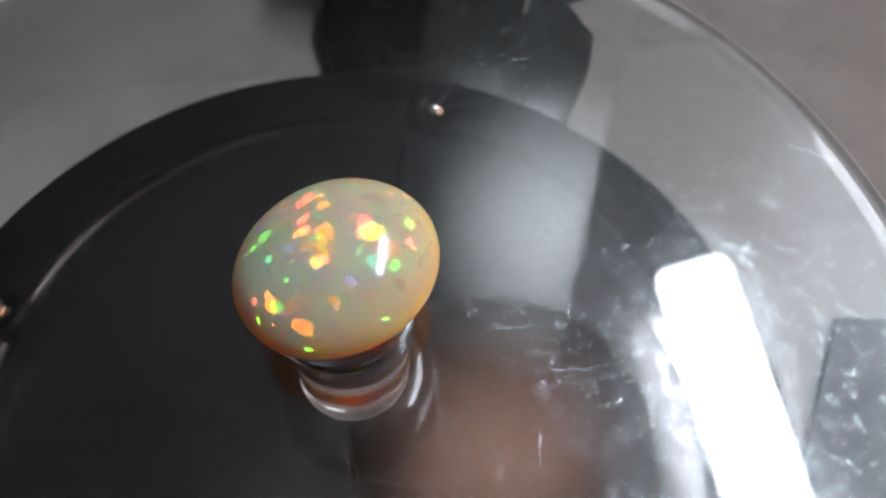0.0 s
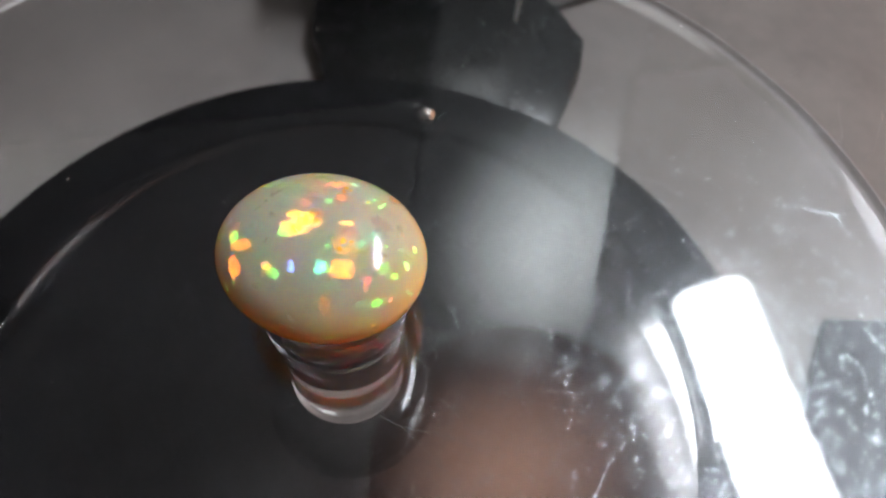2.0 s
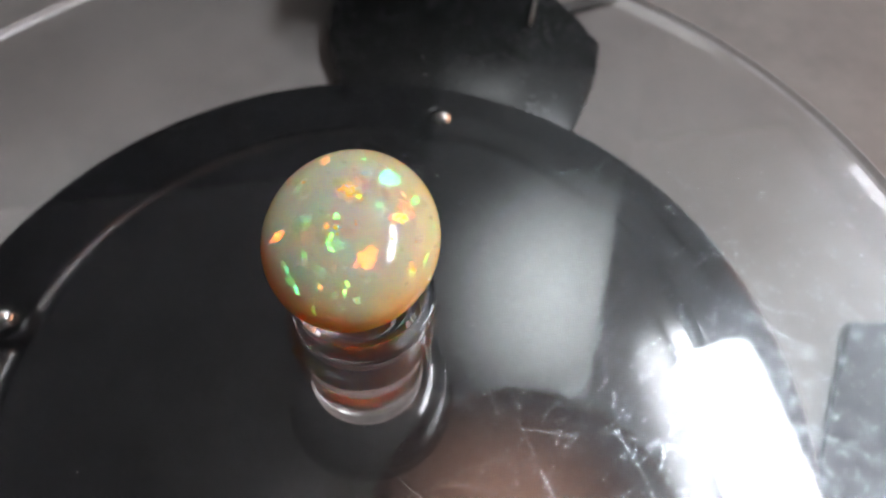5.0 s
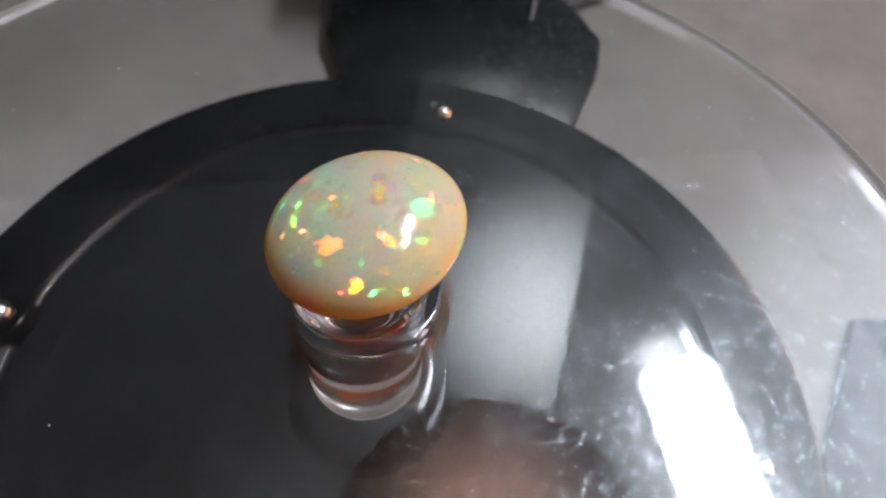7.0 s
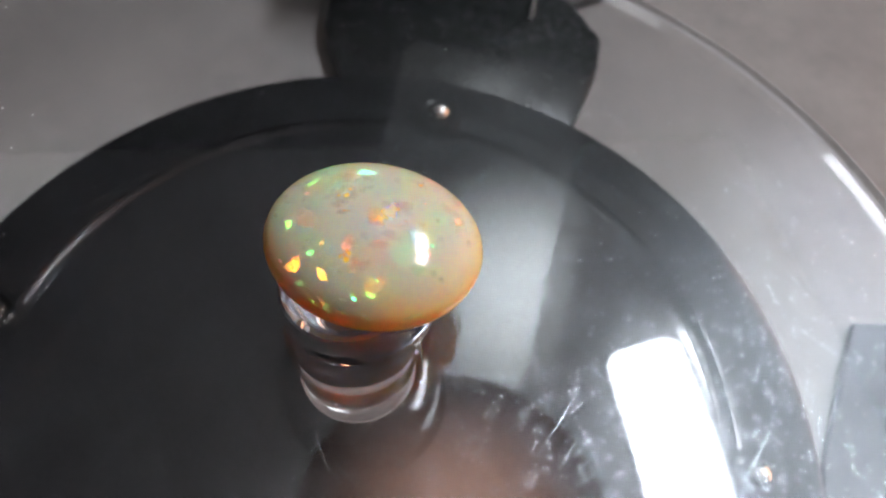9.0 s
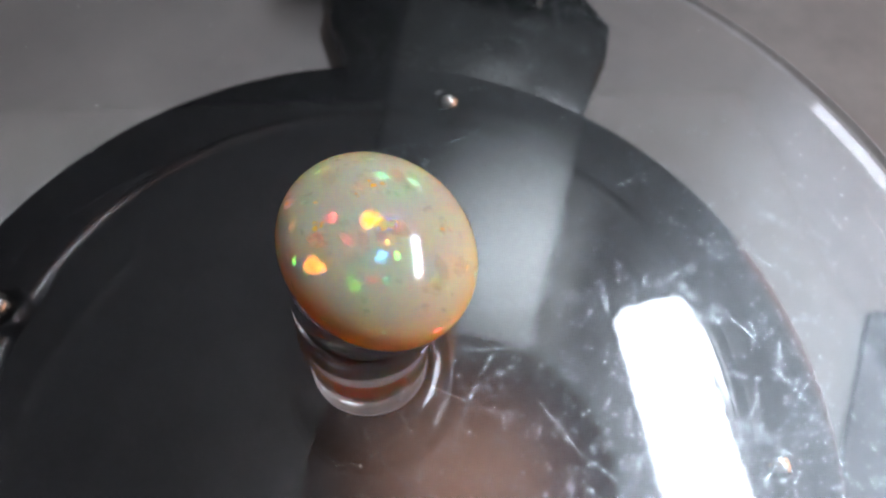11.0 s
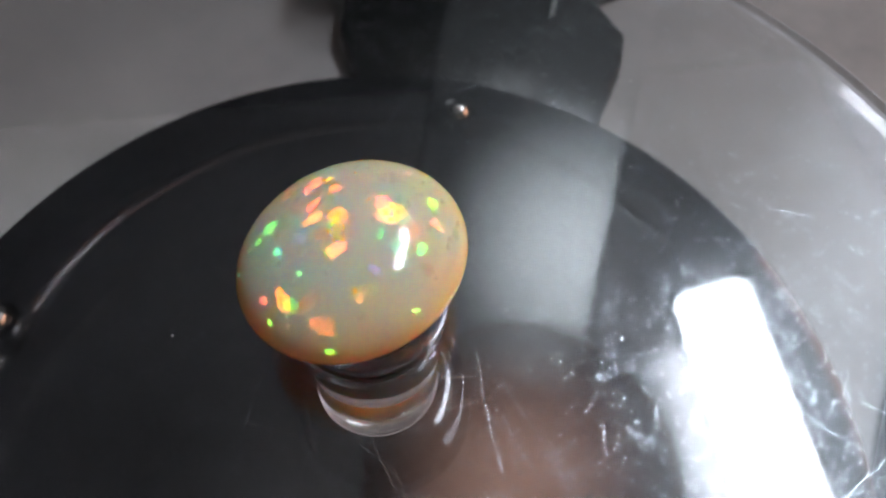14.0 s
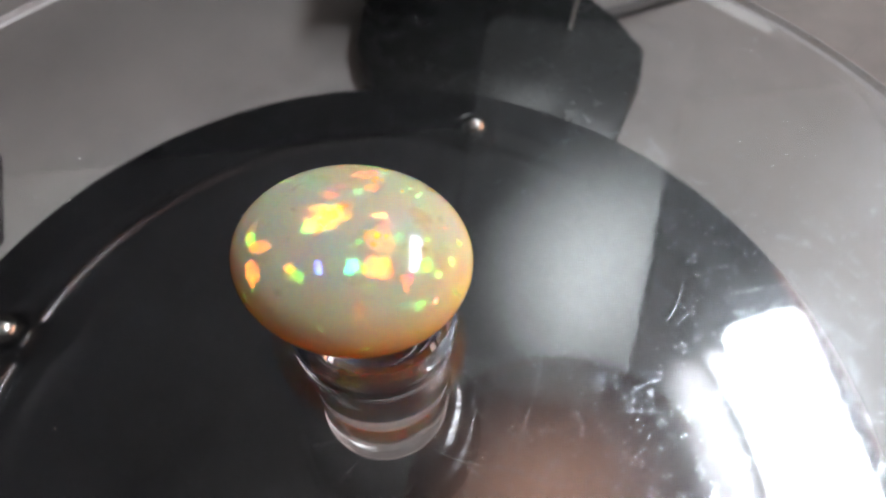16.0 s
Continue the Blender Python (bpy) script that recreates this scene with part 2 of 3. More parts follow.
# ---------------------------------------------------------------- mesh tools
def part(name, bm, mat, parent=None, label="", smooth=True, crease=35):
    me = bpy.data.meshes.new(name)
    bmesh.ops.recalc_face_normals(bm, faces=bm.faces)
    bm.to_mesh(me)
    bm.free()
    me.materials.append(mat)
    if smooth:
        for p in me.polygons:
            p.use_smooth = True
        me.set_sharp_from_angle(angle=radians(crease))
    ob = new(name, me)
    if parent:
        ob.parent = parent
    if label:
        ob["label"] = label
    return ob


def lathe(profile, steps=128, close=False):
    """A body of revolution from (radius, height) pairs, outside first."""
    bm = bmesh.new()
    rings = []
    for r, z in profile:
        if r < 1e-7:
            rings.append([bm.verts.new((0, 0, z))])
        else:
            rings.append([bm.verts.new((r * math.cos(2 * math.pi * i / steps), r * math.sin(2 * math.pi * i / steps), z)) for i in range(steps)])
    pairs = list(zip(rings, rings[1:]))
    if close:
        pairs.append((rings[-1], rings[0]))
    for a, b in pairs:
        for i in range(steps):
            j = (i + 1) % steps
            f = [a[i % len(a)], a[j % len(a)], b[j % len(b)], b[i % len(b)]]
            f = list(dict.fromkeys(f))
            if len(f) > 2:
                bm.faces.new(f)
    return bm


def slab(corners, z0, z1, bevel=0.0, segments=3):
    """An upright prism over a plan outline, with rounded edges."""
    bm = bmesh.new()
    low = [bm.verts.new((x, y, z0)) for x, y in corners]
    top = [bm.verts.new((x, y, z1)) for x, y in corners]
    n = len(corners)
    bm.faces.new(top)
    bm.faces.new(low[::-1])
    for i in range(n):
        bm.faces.new((low[i], low[(i + 1) % n], top[(i + 1) % n], top[i]))
    if bevel:
        bmesh.ops.bevel(bm, geom=bm.edges[:], offset=bevel, segments=segments, affect="EDGES", profile=0.5)
    return bm


def box(sx, sy, sz, bevel=0.0, at=(0, 0, 0)):
    x, y, z = at
    return slab([(x - sx / 2, y - sy / 2), (x + sx / 2, y - sy / 2), (x + sx / 2, y + sy / 2), (x - sx / 2, y + sy / 2)], z - sz / 2, z + sz / 2, bevel)


def rounded(sx, sy, r, steps=6):
    """A plan rectangle with rounded corners."""
    pts = []
    for cx, cy, a0 in ((1, 1, 0), (-1, 1, 90), (-1, -1, 180), (1, -1, 270)):
        for k in range(steps + 1):
            a = radians(a0 + 90 * k / steps)
            pts.append((cx * (sx / 2 - r) + r * math.cos(a), cy * (sy / 2 - r) + r * math.sin(a)))
    return pts


def tube(points, radius, sides=8, bm=None, taper=False):
    bm = bm or bmesh.new()
    pts = [Vector(p) for p in points]
    rings = []
    for i, p in enumerate(pts):
        d = (pts[min(i + 1, len(pts) - 1)] - pts[max(i - 1, 0)]).normalized()
        s = d.cross(Vector((0, 0, 1)))
        s = s.normalized() if s.length > 1e-6 else Vector((1, 0, 0))
        u = s.cross(d)
        r = radius * (math.sin(math.pi * (i + 0.4) / (len(pts) - 0.2)) if taper else 1)
        rings.append([bm.verts.new(p + r * (math.cos(2 * math.pi * k / sides) * s + math.sin(2 * math.pi * k / sides) * u)) for k in range(sides)])
    for a, b in zip(rings, rings[1:]):
        for k in range(sides):
            bm.faces.new((a[k], a[(k + 1) % sides], b[(k + 1) % sides], b[k]))
    bm.faces.new(rings[0][::-1])
    bm.faces.new(rings[-1])
    return bm


def hairline(pts, half, bm, lean):
    """A low ridge with two gently leaning lips along a line on a level surface."""
    rows = []
    for i, p in enumerate(pts):
        d = (pts[min(i + 1, len(pts) - 1)] - pts[max(i - 1, 0)]).normalized()
        s = Vector((-d.y, d.x, 0)) * half * (0.25 if i in (0, len(pts) - 1) else 1)
        rows.append((bm.verts.new(p - s), bm.verts.new(p + Vector((0, 0, s.length * lean))), bm.verts.new(p + s)))
    for a, b in zip(rows, rows[1:]):
        bm.faces.new((a[0], a[1], b[1], b[0]))
        bm.faces.new((a[1], a[2], b[2], b[1]))


def thing(name, label, category, at=(0, 0, 0), group="", kind=""):
    ob = new(name)
    ob.location = at
    ob.empty_display_size = 0.01
    return tagged(ob, label, category, group, kind)


# ---------------------------------------------------------------- the room
def build_room():
    """Closes the place: dark painted walls under a pale ceiling."""
    x0, x1, y0, y1, z0, z1 = -1.3, 1.5, -1.5, 1.4, -0.76, 1.5
    w = 0.1
    for name, sx, sy, sz, at in (
            ("wall_north", x1 - x0 + 2 * w, w, z1 - z0, ((x0 + x1) / 2, y1 + w / 2, (z0 + z1) / 2)),
            ("wall_south", x1 - x0 + 2 * w, w, z1 - z0, ((x0 + x1) / 2, y0 - w / 2, (z0 + z1) / 2)),
            ("wall_east", w, y1 - y0, z1 - z0, (x1 + w / 2, (y0 + y1) / 2, (z0 + z1) / 2)),
            ("wall_west", w, y1 - y0, z1 - z0, (x0 - w / 2, (y0 + y1) / 2, (z0 + z1) / 2))):
        tagged(part(name, box(sx, sy, sz, 0, at), WALL, smooth=False), "dark grey painted room wall in dim light", "wall", kind="structure")
    tagged(part("ceiling", box(x1 - x0 + 2 * w, y1 - y0 + 2 * w, w, 0, ((x0 + x1) / 2, (y0 + y1) / 2, z1 + w / 2)), CEILING, smooth=False), "plain pale ceiling above the table", "ceiling", kind="structure")
    tagged(part("floor", box(x1 - x0 + 2 * w, y1 - y0 + 2 * w, w, 0, ((x0 + x1) / 2, (y0 + y1) / 2, z0 - w / 2)), WALL, smooth=False), "plain dim room floor under the table", "floor", kind="structure")


def build_table():
    table = thing("table", "mottled grey-brown laminate table carrying the turntable", "table")
    part("tabletop", box(1.3, 0.9, 0.03, 0.004, (0, 0.1, TABLE_Z - 0.015)), TABLE, table)
    for x in (-0.58, 0.58):
        for y in (-0.28, 0.48):
            part("leg", box(0.05, 0.05, TABLE_Z - 0.03 + 0.76, 0.004, (x, y, (TABLE_Z - 0.03 - 0.76) / 2)), LAMP_BODY, table)


# ---------------------------------------------------------------- the turntable's base
PHI = -0.346


def build_base():
    base = thing("turntable", "glossy black plastic turntable with ball bearings on the table", "turntable", (AX, AY, 0))
    g, w, d = GROOVE_R, 0.0010, 0.00085
    prof = [(0, TABLE_Z), (BASE_R - 0.0006, TABLE_Z), (BASE_R, TABLE_Z + 0.0008), (BASE_R, -0.0004), (BASE_R - 0.00012, -0.0001), (BASE_R - 0.0004, 0)]
    prof += [(g + w * math.cos(math.pi * k / 10), -d * math.sin(math.pi * k / 10)) for k in range(11)]
    prof += [(0.0085, 0), (0.0078, 0.0006), (0.0074, PEG_Z0 - 0.0012), (0.0070, PEG_Z0 - 0.0002), (0.0058, PEG_Z0 + 0.0003), (0.0054, PEG_Z0 + 0.0003), (0.0048, PEG_Z0 - 0.0002), (0, PEG_Z0 - 0.0003)]
    part("base_plate", lathe(prof, 192), BLACK, base)
    for k in range(4):
        a = PHI + k * math.pi / 2
        x, y = BALL_R * math.cos(a), BALL_R * math.sin(a)
        seat = part("bearing_seat", lathe([(0.0030, -0.0002), (0.0029, 0.0008), (0.0026, 0.0012), (0.0022, 0.0011), (0.0019, 0.0004), (0.0019, -0.0002)], 40, True), BLACK, base, "raised black ring round a ball")
        seat.location = (x, y, 0)
        bm = bmesh.new()
        bmesh.ops.create_uvsphere(bm, u_segments=28, v_segments=16, radius=0.0017)
        ball = part("bearing_ball", bm, STEEL, base, "polished steel bearing ball")
        ball.location = (x, y, 0.0010)
    # the lobe with the motor
    lobe = [(0.0026, 0.0425), (0.0010, 0.0483), (-0.0008, 0.0592), (0.0006, 0.0668), (0.0100, 0.0830), (0.0300, 0.0800), (0.0398, 0.0612), (0.0419, 0.0532), (0.0390, 0.0458), (0.0327, 0.0361), (0.0290, 0.0310)]
    part("motor_lobe", slab([(x - AX, y - AY) for x, y in lobe], TABLE_Z, -0.0003, 0.0008), MATT_BLACK, base)
    house = [(0.0010, 0.0652), (0.0314, 0.0579), (0.0345, 0.0770), (0.0050, 0.0830)]
    part("motor_housing", slab([(x - AX, y - AY) for x, y in house], -0.0005, 0.016, 0.0007, 4), MATT_BLACK, base, "raised black motor housing with a painted edge glint")
    # a pale strip stands for the bright reflection along the upright edge
    part("edge_glint", tube([(0.0314 - AX, 0.0580 - AY, 0.0002), (0.0314 - AX, 0.0580 - AY, 0.0150)], 0.00028, 8), PALE_EDGE, base, "pale strip painting the glint on the housing edge")
    return base


# ---------------------------------------------------------------- what turns
ECC = (-0.0005, -0.0003)               # the rim runs a little off centre
TILT = (1.85, -0.81)                   # and the disc is not quite level, degrees


def build_disc():
    disc = thing("turntable_disc", "scratched clear acrylic turntable disc", "turntable disc")
    th = 0.0024
    hole = 0.0054
    prof = [(hole + 0.0002, 0), (DISC_R - 0.0005, 0), (DISC_R - 0.0001, -0.0002), (DISC_R, -0.0006), (DISC_R, -th + 0.0006), (DISC_R - 0.0001, -th + 0.0002), (DISC_R - 0.0005, -th), (hole + 0.0002, -th), (hole, -th + 0.0002), (hole, -0.0002)]
    plate = part("plate", lathe(prof, 256, True), ACRYLIC, disc, crease=8)
    plate.location = (*ECC, 0)
    plate.visible_shadow = False
    plate.data.materials.append(FROSTED)
    for f in plate.data.polygons:
        if math.hypot(f.center.x, f.center.y) > DISC_R - 0.0004:
            f.material_index = 1
    rng = random.Random(5)
    bm = bmesh.new()
    for _ in range(14000):
        r = DISC_R * math.sqrt(rng.uniform(0.03, 0.96))
        a = rng.uniform(0, 2 * math.pi)
        p = Vector((r * math.cos(a), r * math.sin(a), 0.00001))
        h = rng.uniform(0, math.pi)
        pick = rng.random()
        long_one, swirl = pick < 0.026, pick > 0.72
        if swirl:                      # wiped round the disc
            h = a + math.pi / 2 + rng.gauss(0, 0.25)
        n = rng.randint(7, 12) if long_one else rng.randint(3, 6)
        step = rng.uniform(0.0003, 0.0010) if long_one else rng.uniform(0.00010, 0.00048)
        bend = rng.uniform(-0.06, 0.06) if long_one else rng.uniform(-0.16, 0.16)
        pts = []
        for _k in range(n):
            pts.append(p.copy())
            p += Vector((math.cos(h), math.sin(h), 0)) * step
            h += bend + rng.uniform(-0.16, 0.16)
        half = rng.uniform(0.000013, 0.000022) if long_one else 0.000006 + 0.000010 * rng.random() ** 2
        hairline(pts, half, bm, rng.uniform(0.06, 0.26))
    tagged(part("scratches", bm, SCRATCH, disc, "fine pale scratches", crease=180), kind="stuff")
    bm = bmesh.new()
    for _ in range(150):
        r = DISC_R * math.sqrt(rng.uniform(0.02, 0.95))
        a = rng.uniform(0, 2 * math.pi)
        m = Matrix.Translation((r * math.cos(a), r * math.sin(a), 0.00004)) @ Matrix.Diagonal((1, rng.uniform(0.6, 1.4), 0.6, 1))
        bmesh.ops.create_icosphere(bm, subdivisions=1, radius=rng.choice((0.00003, 0.00004, 0.00005, 0.00008)), matrix=m)
    tagged(part("dust", bm, DUST, disc, "specks of pale dust", smooth=False), kind="stuff")
    return disc


def build_peg():
    peg = thing("display_peg", "short clear acrylic rod standing up through the disc", "display stand")
    e = 0.0004
    prof = [(0, PEG_Z0), (PEG_R - 0.0006, PEG_Z0), (PEG_R - 0.0002, PEG_Z0 + 0.0002), (PEG_R, PEG_Z0 + 0.0006), (PEG_R, PEG_Z1 - e), (PEG_R - e * 0.4, PEG_Z1 - e * 0.15), (PEG_R - e * 1.4, PEG_Z1 - 0.0001), (PEG_R - 0.0014, PEG_Z1 - 0.0009), (0, PEG_Z1 - 0.0016)]
    rod = part("rod", lathe(prof, 96), ACRYLIC_ROD, peg)
    rod.visible_shadow = False
    end = [(PEG_R - 0.0007, PEG_Z0 - 0.0001), (PEG_R - 0.0003, PEG_Z0 - 0.0001), (PEG_R + 0.00005, PEG_Z0 + 0.0004), (PEG_R + 0.0001, PEG_Z0 + 0.0004), (PEG_R + 0.0001, PEG_Z0 - 0.0002), (PEG_R - 0.0007, PEG_Z0 - 0.0002)]
    part("sanded_end", lathe(end, 96, True), PEG_END, peg, "pale sanded lower end")
    return peg


OPAL_SIDES = ((0.00616, 0.00618), (0.00736, 0.00708), (0.00366, 0.00464))   # half measures along +x -x, +y -y, +z -z
OPAL_FLAT = -0.00265                   # the ground underside
OPAL_AXIS = (0.0002, 0.0005)
OPAL_AT = (-0.00086, -0.00088, 0.0293)
OPAL_TURN = (-1.4, -4.0, 119.2)
GLANCE = (0.27, -0.16, 0.86)           # half way between the eye's side and the bar lamp


def opal_skin(u, lift=0.0):
    """The point of the stone's skin in the direction u of a unit ball."""
    q = [c * pair[0 if c > 0 else 1] * (1 + lift) for c, pair in zip(u, OPAL_SIDES)]
    if q[2] < OPAL_FLAT:
        q[2] = OPAL_FLAT + 0.1 * (q[2] - OPAL_FLAT)
    return Vector(q)


def flake(stone, rng, colour, az, el, size, lean):
    """One ragged colour flake just under the polish, its rim sunk into the stone."""
    a, e = radians(az), radians(el)
    u = Vector((math.cos(a) * math.cos(e), math.sin(a) * math.cos(e), math.sin(e)))
    s1 = u.cross(Vector((0.3, 0.2, 1))).normalized()
    s2 = u.cross(s1)
    turn, slim, n = rng.uniform(0, math.pi), rng.uniform(0.45, 0.9), 16
    bm = bmesh.new()
    rings = [[bm.verts.new(opal_skin(u, 0.003))]]
    out = [rng.uniform(0.62, 1.2) for _ in range(n)]
    for k, lift in ((0.25, 0.003), (0.5, 0.003), (0.75, 0.003), (1.0, 0.0015)):
        ring = []
        for i in range(n):
            w = 2 * math.pi * i / n
            x, y = math.cos(w) * out[i] * k * size, math.sin(w) * out[i] * k * size * slim
            d = s1 * (x * math.cos(turn) - y * math.sin(turn)) + s2 * (x * math.sin(turn) + y * math.cos(turn))
            ring.append(bm.verts.new(opal_skin((u + d / 0.0062).normalized(), lift)))
        rings.append(ring)
    for i in range(n):
        j = (i + 1) % n
        bm.faces.new((rings[0][0], rings[1][i], rings[1][j]))
        for r1, r2 in zip(rings[1:], rings[2:]):
            bm.faces.new((r1[i], r2[i], r2[j], r1[j]))
    ob = part("colour_flake", bm, FLAKES[colour], stone, colour + " colour flake")
    slope = ob.data.attributes.new("lean", "FLOAT_VECTOR", "POINT")
    for k in range(len(ob.data.vertices)):
        slope.data[k].vector = lean * (1.0 if k <= 2 * n else 0.8 if k <= 3 * n else 0.02)      # it thins out towards its rim
    return ob


def lean_at(turned):
    """The lean, in the stone, of a layer that flashes after so many degrees of turning."""
    m = Matrix.Rotation(radians(-turned), 3, "Z") @ pose(0, 0, 0, *OPAL_TURN).to_3x3()
    return (m.transposed() @ Vector(GLANCE)).normalized()


def build_opal():
    stone = thing("opal", "polished milky opal cabochon with coloured flashes and a painted amber glow below", "gemstone")
    bm = bmesh.new()
    bmesh.ops.create_icosphere(bm, subdivisions=6, radius=1)
    for v in bm.verts:
        v.co = opal_skin(v.co)
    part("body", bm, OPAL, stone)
    rng = random.Random(11)
    # azimuth, elevation, half width in mm, degrees turned at its brightest
    spread = (
        ("red", ((0, 50, 0.84, 0), (-125, 48, 0.48, 5), (114, 75, 0.57, 0), (53, 51, 0.55, 190), (-15, 64, 0.44, 292), (17, 64, 0.65, 330), (-85, 72, 0.60, 335))),
        ("orange", ((36, 69, 0.73, 0), (99, 41, 0.86, 0), (-139, 61, 0.78, 38), (129, 34, 0.97, 40), (2, 51, 0.92, 76), (115, 46, 0.86, 76), (-66, 54, 1.13, 140), (-162, 40, 0.90, 127), (-38, 30, 0.80, 210), (13, 39, 0.80, 292), (19, 80, 0.65, 330))),
        ("yellow", ((-113, 72, 0.94, 0), (78, 80, 1.20, 55), (-61, 74, 0.48, 38), (-11, 54, 0.88, 127), (-39, 27, 0.76, 195), (-20, 36, 0.61, 228), (20, 81, 0.86, 292))),
        ("green", ((-108, 46, 0.60, 0), (109, 73, 0.66, 38), (105, 41, 0.60, 38), (-155, 64, 0.50, 76), (-130, 31, 0.50, 76), (-109, 18, 0.57, 76), (155, 53, 0.45, 76), (-110, 68, 0.54, 127), (11, 42, 0.61, 127), (-26, 22, 0.51, 127), (-113, 48, 0.59, 190), (42, 45, 0.65, 330), (-152, 52, 0.47, 330))),
        ("teal", ((-163, 65, 0.64, 38), (-95, 65, 0.46, 76), (38, 55, 1.0, 127), (-161, 58, 0.67, 228), (-123, 66, 0.70, 292))),
        ("violet", ((62, 64, 0.51, 292), (165, 62, 0.45, 40))))
    for colour, rows in spread:
        for az, el, size, turned in rows:
            flake(stone, rng, colour, az, el, 1.05 * size * MM, lean_at(turned))
    # many small ones between them, thinner on the plain flank
    for _ in range(120):
        az, el = rng.uniform(-180, 180), math.degrees(math.asin(rng.uniform(0.12, 0.99)))
        if 150 < abs(az) and rng.random() < 0.6:
            continue
        colour = rng.choice(("red", "orange", "yellow", "green", "green", "green", "green", "teal", "teal"))
        flake(stone, rng, colour, az, el, rng.uniform(0.16, 0.46) * MM, lean_at(rng.uniform(0, 360)))
    return tagged(stone, "polished milky opal cabochon with coloured flashes and a painted amber glow below", "gemstone")


# ---------------------------------------------------------------- beside the base
def build_side_things():
    right = [(0.0600, 0.0029), (0.0482, -0.0125), (0.0400, -0.0270), (0.0740, -0.0350), (0.0890, -0.0020)]
    panel = thing("solar_panel", "dark blue-grey solar panel lying beside the base", "solar panel")
    part("cell_sheet", slab(right, TABLE_Z, TABLE_Z + 0.0012, 0.0003), CELL, panel)
    left = [(-0.0473, 0.0428), (-0.0436, 0.0288), (-0.0500, 0.0200), (-0.0730, 0.0260), (-0.0700, 0.0480)]
    block = thing("dark_block", "dark plastic block on the table beside the base", "block")
    part("body", slab(left, TABLE_Z, TABLE_Z + 0.004, 0.0006), MATT_BLACK, block)
    case = thing("dark_case", "dark case with a copper-coloured edge on the table", "case")
    part("body", slab([(-0.0590, 0.0860), (-0.0720, 0.0775), (-0.0900, 0.0900), (-0.0720, 0.1050)], TABLE_Z, TABLE_Z + 0.006, 0.0006), MATT_BLACK, case)
    part("edge_strip", tube([(-0.0586, 0.0852, TABLE_Z + 0.0006), (-0.0722, 0.0767, TABLE_Z + 0.0006)], 0.0006, 8), COPPER, case, "bright copper edge strip")
    cord = thing("power_cord", "thin dark power cord running over the table", "cable")
    pts = [(0.0300, 0.0640, -0.0025), (0.0370, 0.0642, -0.0025), (0.0433, 0.0662, -0.0030), (0.0580, 0.0714, -0.0030), (0.085, 0.083, -0.0030), (0.16, 0.12, -0.0030), (0.3, 0.25, -0.0030)]
    part("sheath", tube(pts, 0.0010, 10), CABLE, cord)


# ---------------------------------------------------------------- lamps
def plate_facing(name, centre, along, width, length, mat, label, category, depth=0.02, facing=None, hung=True):
    """A lamp head: a shallow housing with a glowing sheet set into the side that faces the turntable."""
    centre, along = Vector(centre), Vector(along).normalized()
    back = Vector(facing or centre).normalized()
    along = (along - back * along.dot(back)).normalized()
    side = back.cross(along)
    m = Matrix((along, side, back)).transposed().to_4x4()
    m.translation = centre
    head = thing(name, label, category)
    head.matrix_world = m
    part("housing", box(length + 0.012, width + 0.012, depth, 0.003, (0, 0, depth / 2 + 0.001)), LAMP_BODY, head)
    part("diffuser", slab(rounded(length, width, min(0.02, width * 0.2)), -0.0015, 0.0015), mat, head, "glowing diffuser")
    if hung:
        m_in = m.inverted()
        for k in (-0.4, 0.4):
            top = m @ Vector((k * length, 0, depth))
            part("hanger", tube([m_in @ top, m_in @ Vector((top.x, top.y, 1.5))], 0.0012, 6), LAMP_BODY, head)
    return head


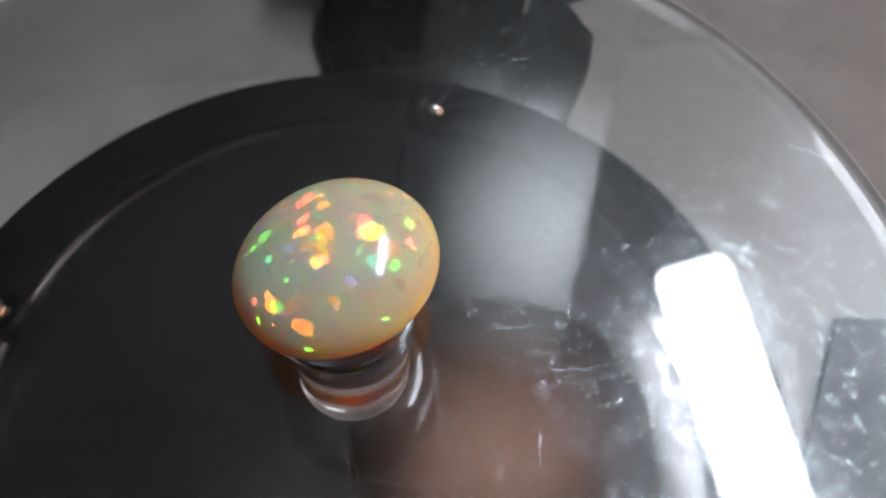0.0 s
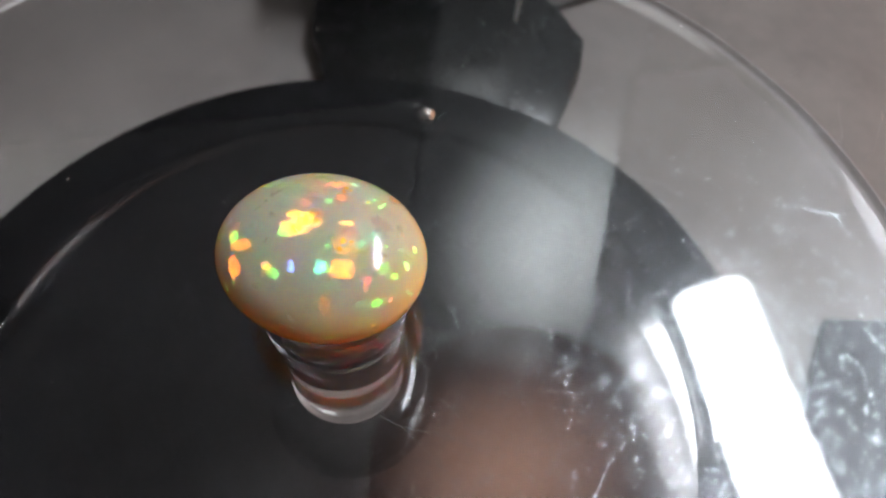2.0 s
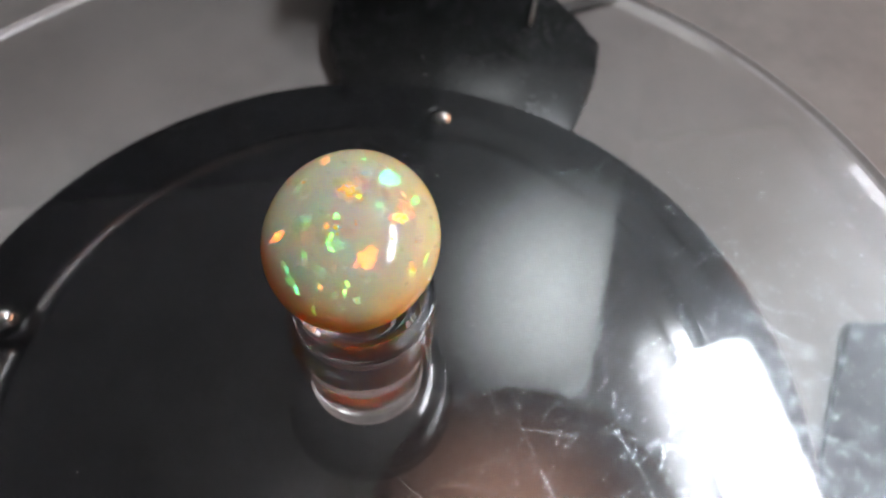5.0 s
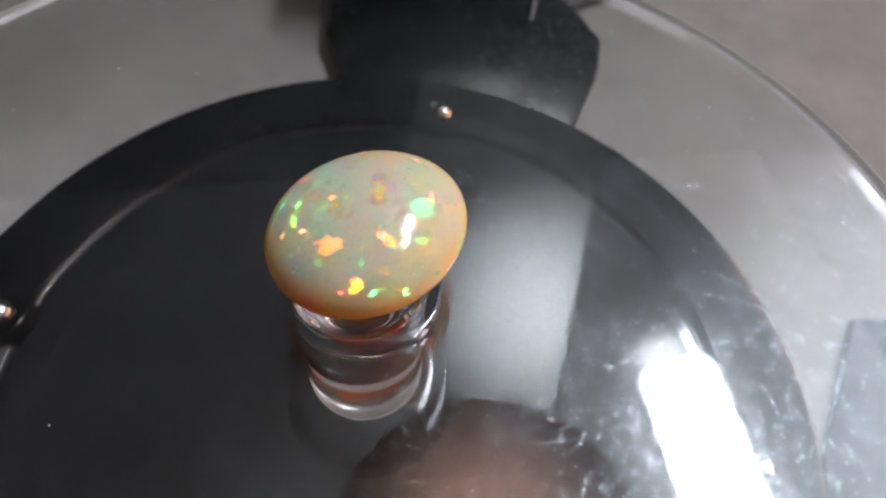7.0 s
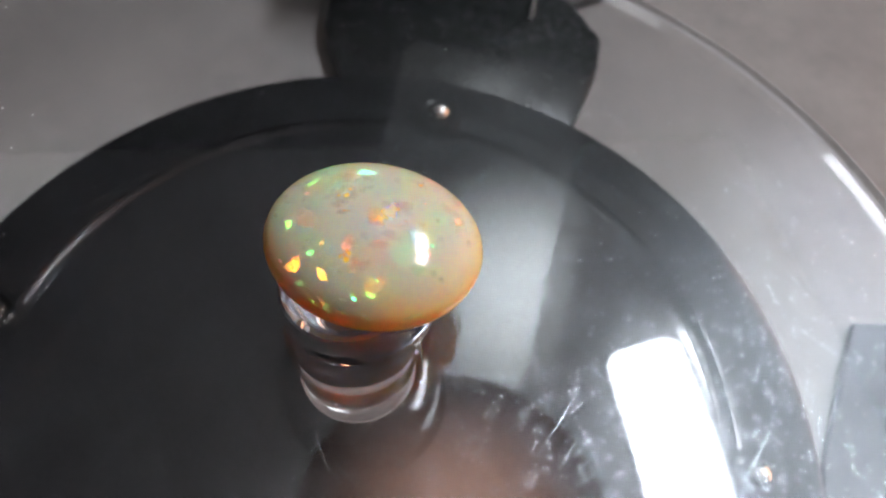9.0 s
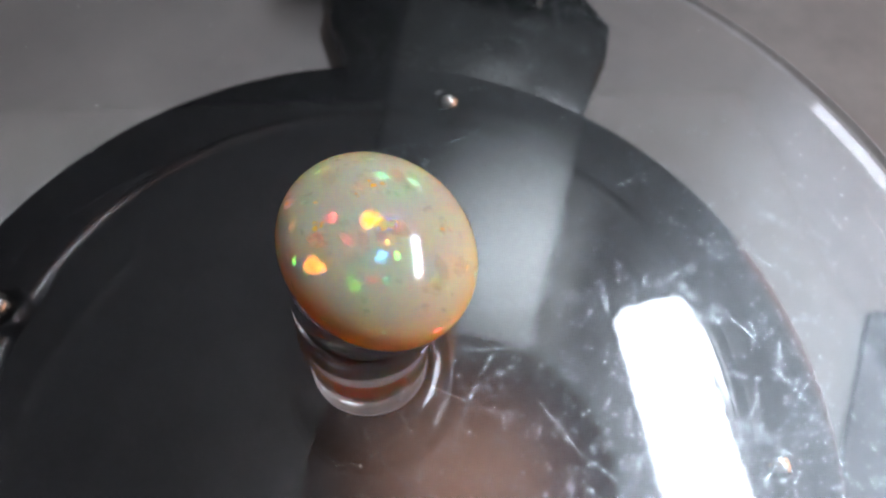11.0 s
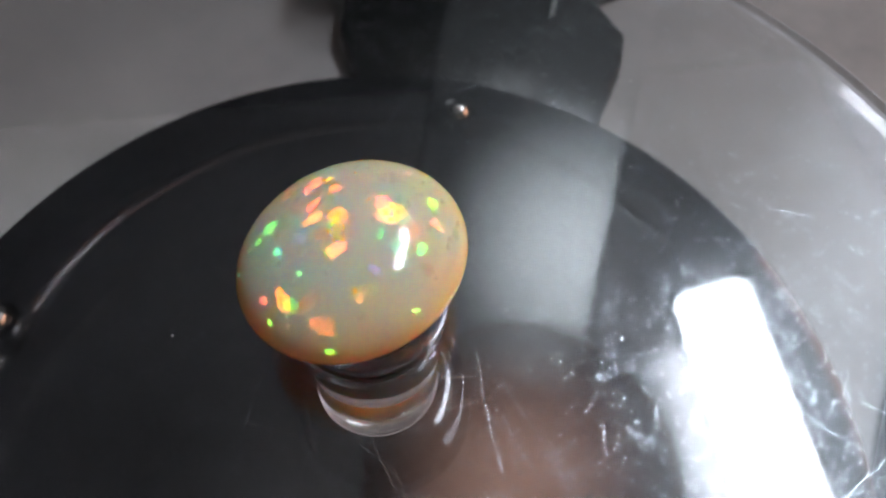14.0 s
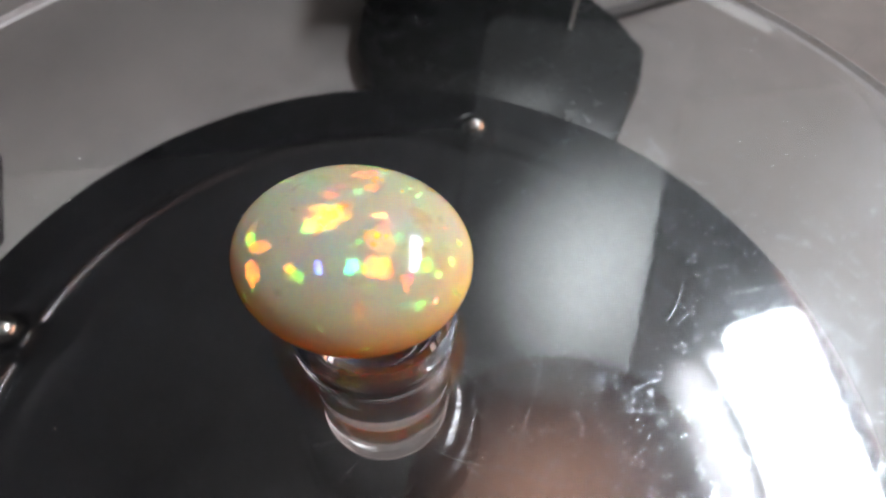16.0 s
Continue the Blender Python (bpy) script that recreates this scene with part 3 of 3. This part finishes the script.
def build_lamps():
    # a long bar lamp to the right, its near end over the disc's edge
    a, c = direction(55.3, 54.3), direction(88.0, 60.0)
    along = (c - a).normalized()
    mid = (a * 0.8 + along * 0.20).normalized() * 0.8
    bar = plate_facing("bar_lamp", a * 0.8 + along * 0.205, along, 0.088, 0.41, LAMP_GLOW, "bright white bar lamp hung over the table", "lamp", facing=mid)
    low, high = direction(22.0, 38), direction(24.8, 67)
    plate_facing("light_panel", (low + high) * 0.4, high - low, 0.24, 0.42, PANE_GLOW, "dim frosted light panel hung over the table", "lamp")
    # added glow, unseen, that the disc mirrors as a warm brown haze
    haze_shell = thing("lampshade", "added brown shell with a warm glow hung unseen over the table", "lampshade", direction(55, 77) * 0.62)
    part("haze_shell", lathe([(0.150, 0.0), (0.151, 0.001), (0.095, 0.150), (0.094, 0.149)], 64, True), ADDED_SHELL, haze_shell)
    part("diffuser", lathe([(0.0, 0.012), (0.146, 0.012), (0.146, 0.015), (0.0, 0.015)], 64), ADDED_HAZE_GLOW, haze_shell, "added warm brown glowing sheet")
    part("cord", tube([(0, 0, 0.014), (0, 0, 1.5 - haze_shell.location.z)], 0.003, 8), CABLE, haze_shell)
    # upward glow added to brighten the ceiling mirrored in the disc
    part("added_uplight", box(0.38, 0.06, 0.003, 0.0, (0, 0, 0.0235)), ADDED_UP_GLOW, bar, "added glowing sheet on the lamp's upper side")
    # added warm source, unseen: coppers the groove's reflection and warms the table's right
    head = plate_facing("added_warm_light", direction(92, 24) * 0.30, (0, 0, 1), 0.34, 0.06, ADDED_WARM_GLOW, "small added amber light standing unseen on the table", "lamp", hung=False)
    foot = head.matrix_world.inverted()
    x, y, _z = head.location
    stem = part("stem", tube([foot @ Vector((x * 1.07, y * 1.07, head.location.z)), foot @ Vector((x * 1.10, y * 1.10, head.location.z - 0.03)), foot @ Vector((x * 1.10, y * 1.10, TABLE_Z))], 0.005, 12), LAMP_BODY, head)


build_room()
build_table()
build_base()
DISC = build_disc()
PEG = build_peg()
STONE = build_opal()
build_side_things()
build_lamps()


# ---------------------------------------------------------------- motion
SWAY_T = (0, 1.5, 3, 5, 7.5, 9, 11.5, 13, 14.5, 16)       # the stone rocks a little as it is carried round, mm
SWAY_X = (0.50, 0.38, -0.08, -0.32, -0.18, 0.18, 0.04, -0.04, -0.02, -0.16)
SWAY_Y = (0.19, 0.02, -0.06, 0.20, 0.12, 0.03, 0.03, 0.04, 0.25, 0.70)


def motions():
    disc, peg, stone = [], [], []
    for k in range(33):
        t = k * 0.5
        turn = pose(AX, AY, 0) @ Matrix.Rotation(SPIN * t, 4, "Z")
        disc.append((t, turn @ pose(0, 0, DISC_Z, *TILT)))
        peg.append((t, pose(*PEG_AT, 0) @ Matrix.Rotation(SPIN * t, 4, "Z")))
        sway = [float(np.interp(t, SWAY_T, row)) * MM for row in (SWAY_X, SWAY_Y)]
        stone.append((t, pose(OPAL_AXIS[0] + sway[0], OPAL_AXIS[1] + sway[1], 0) @ Matrix.Rotation(SPIN * t, 4, "Z") @ pose(*OPAL_AT, *OPAL_TURN)))
    walk(DISC, disc)
    walk(PEG, peg)
    walk(STONE, stone)


motions()
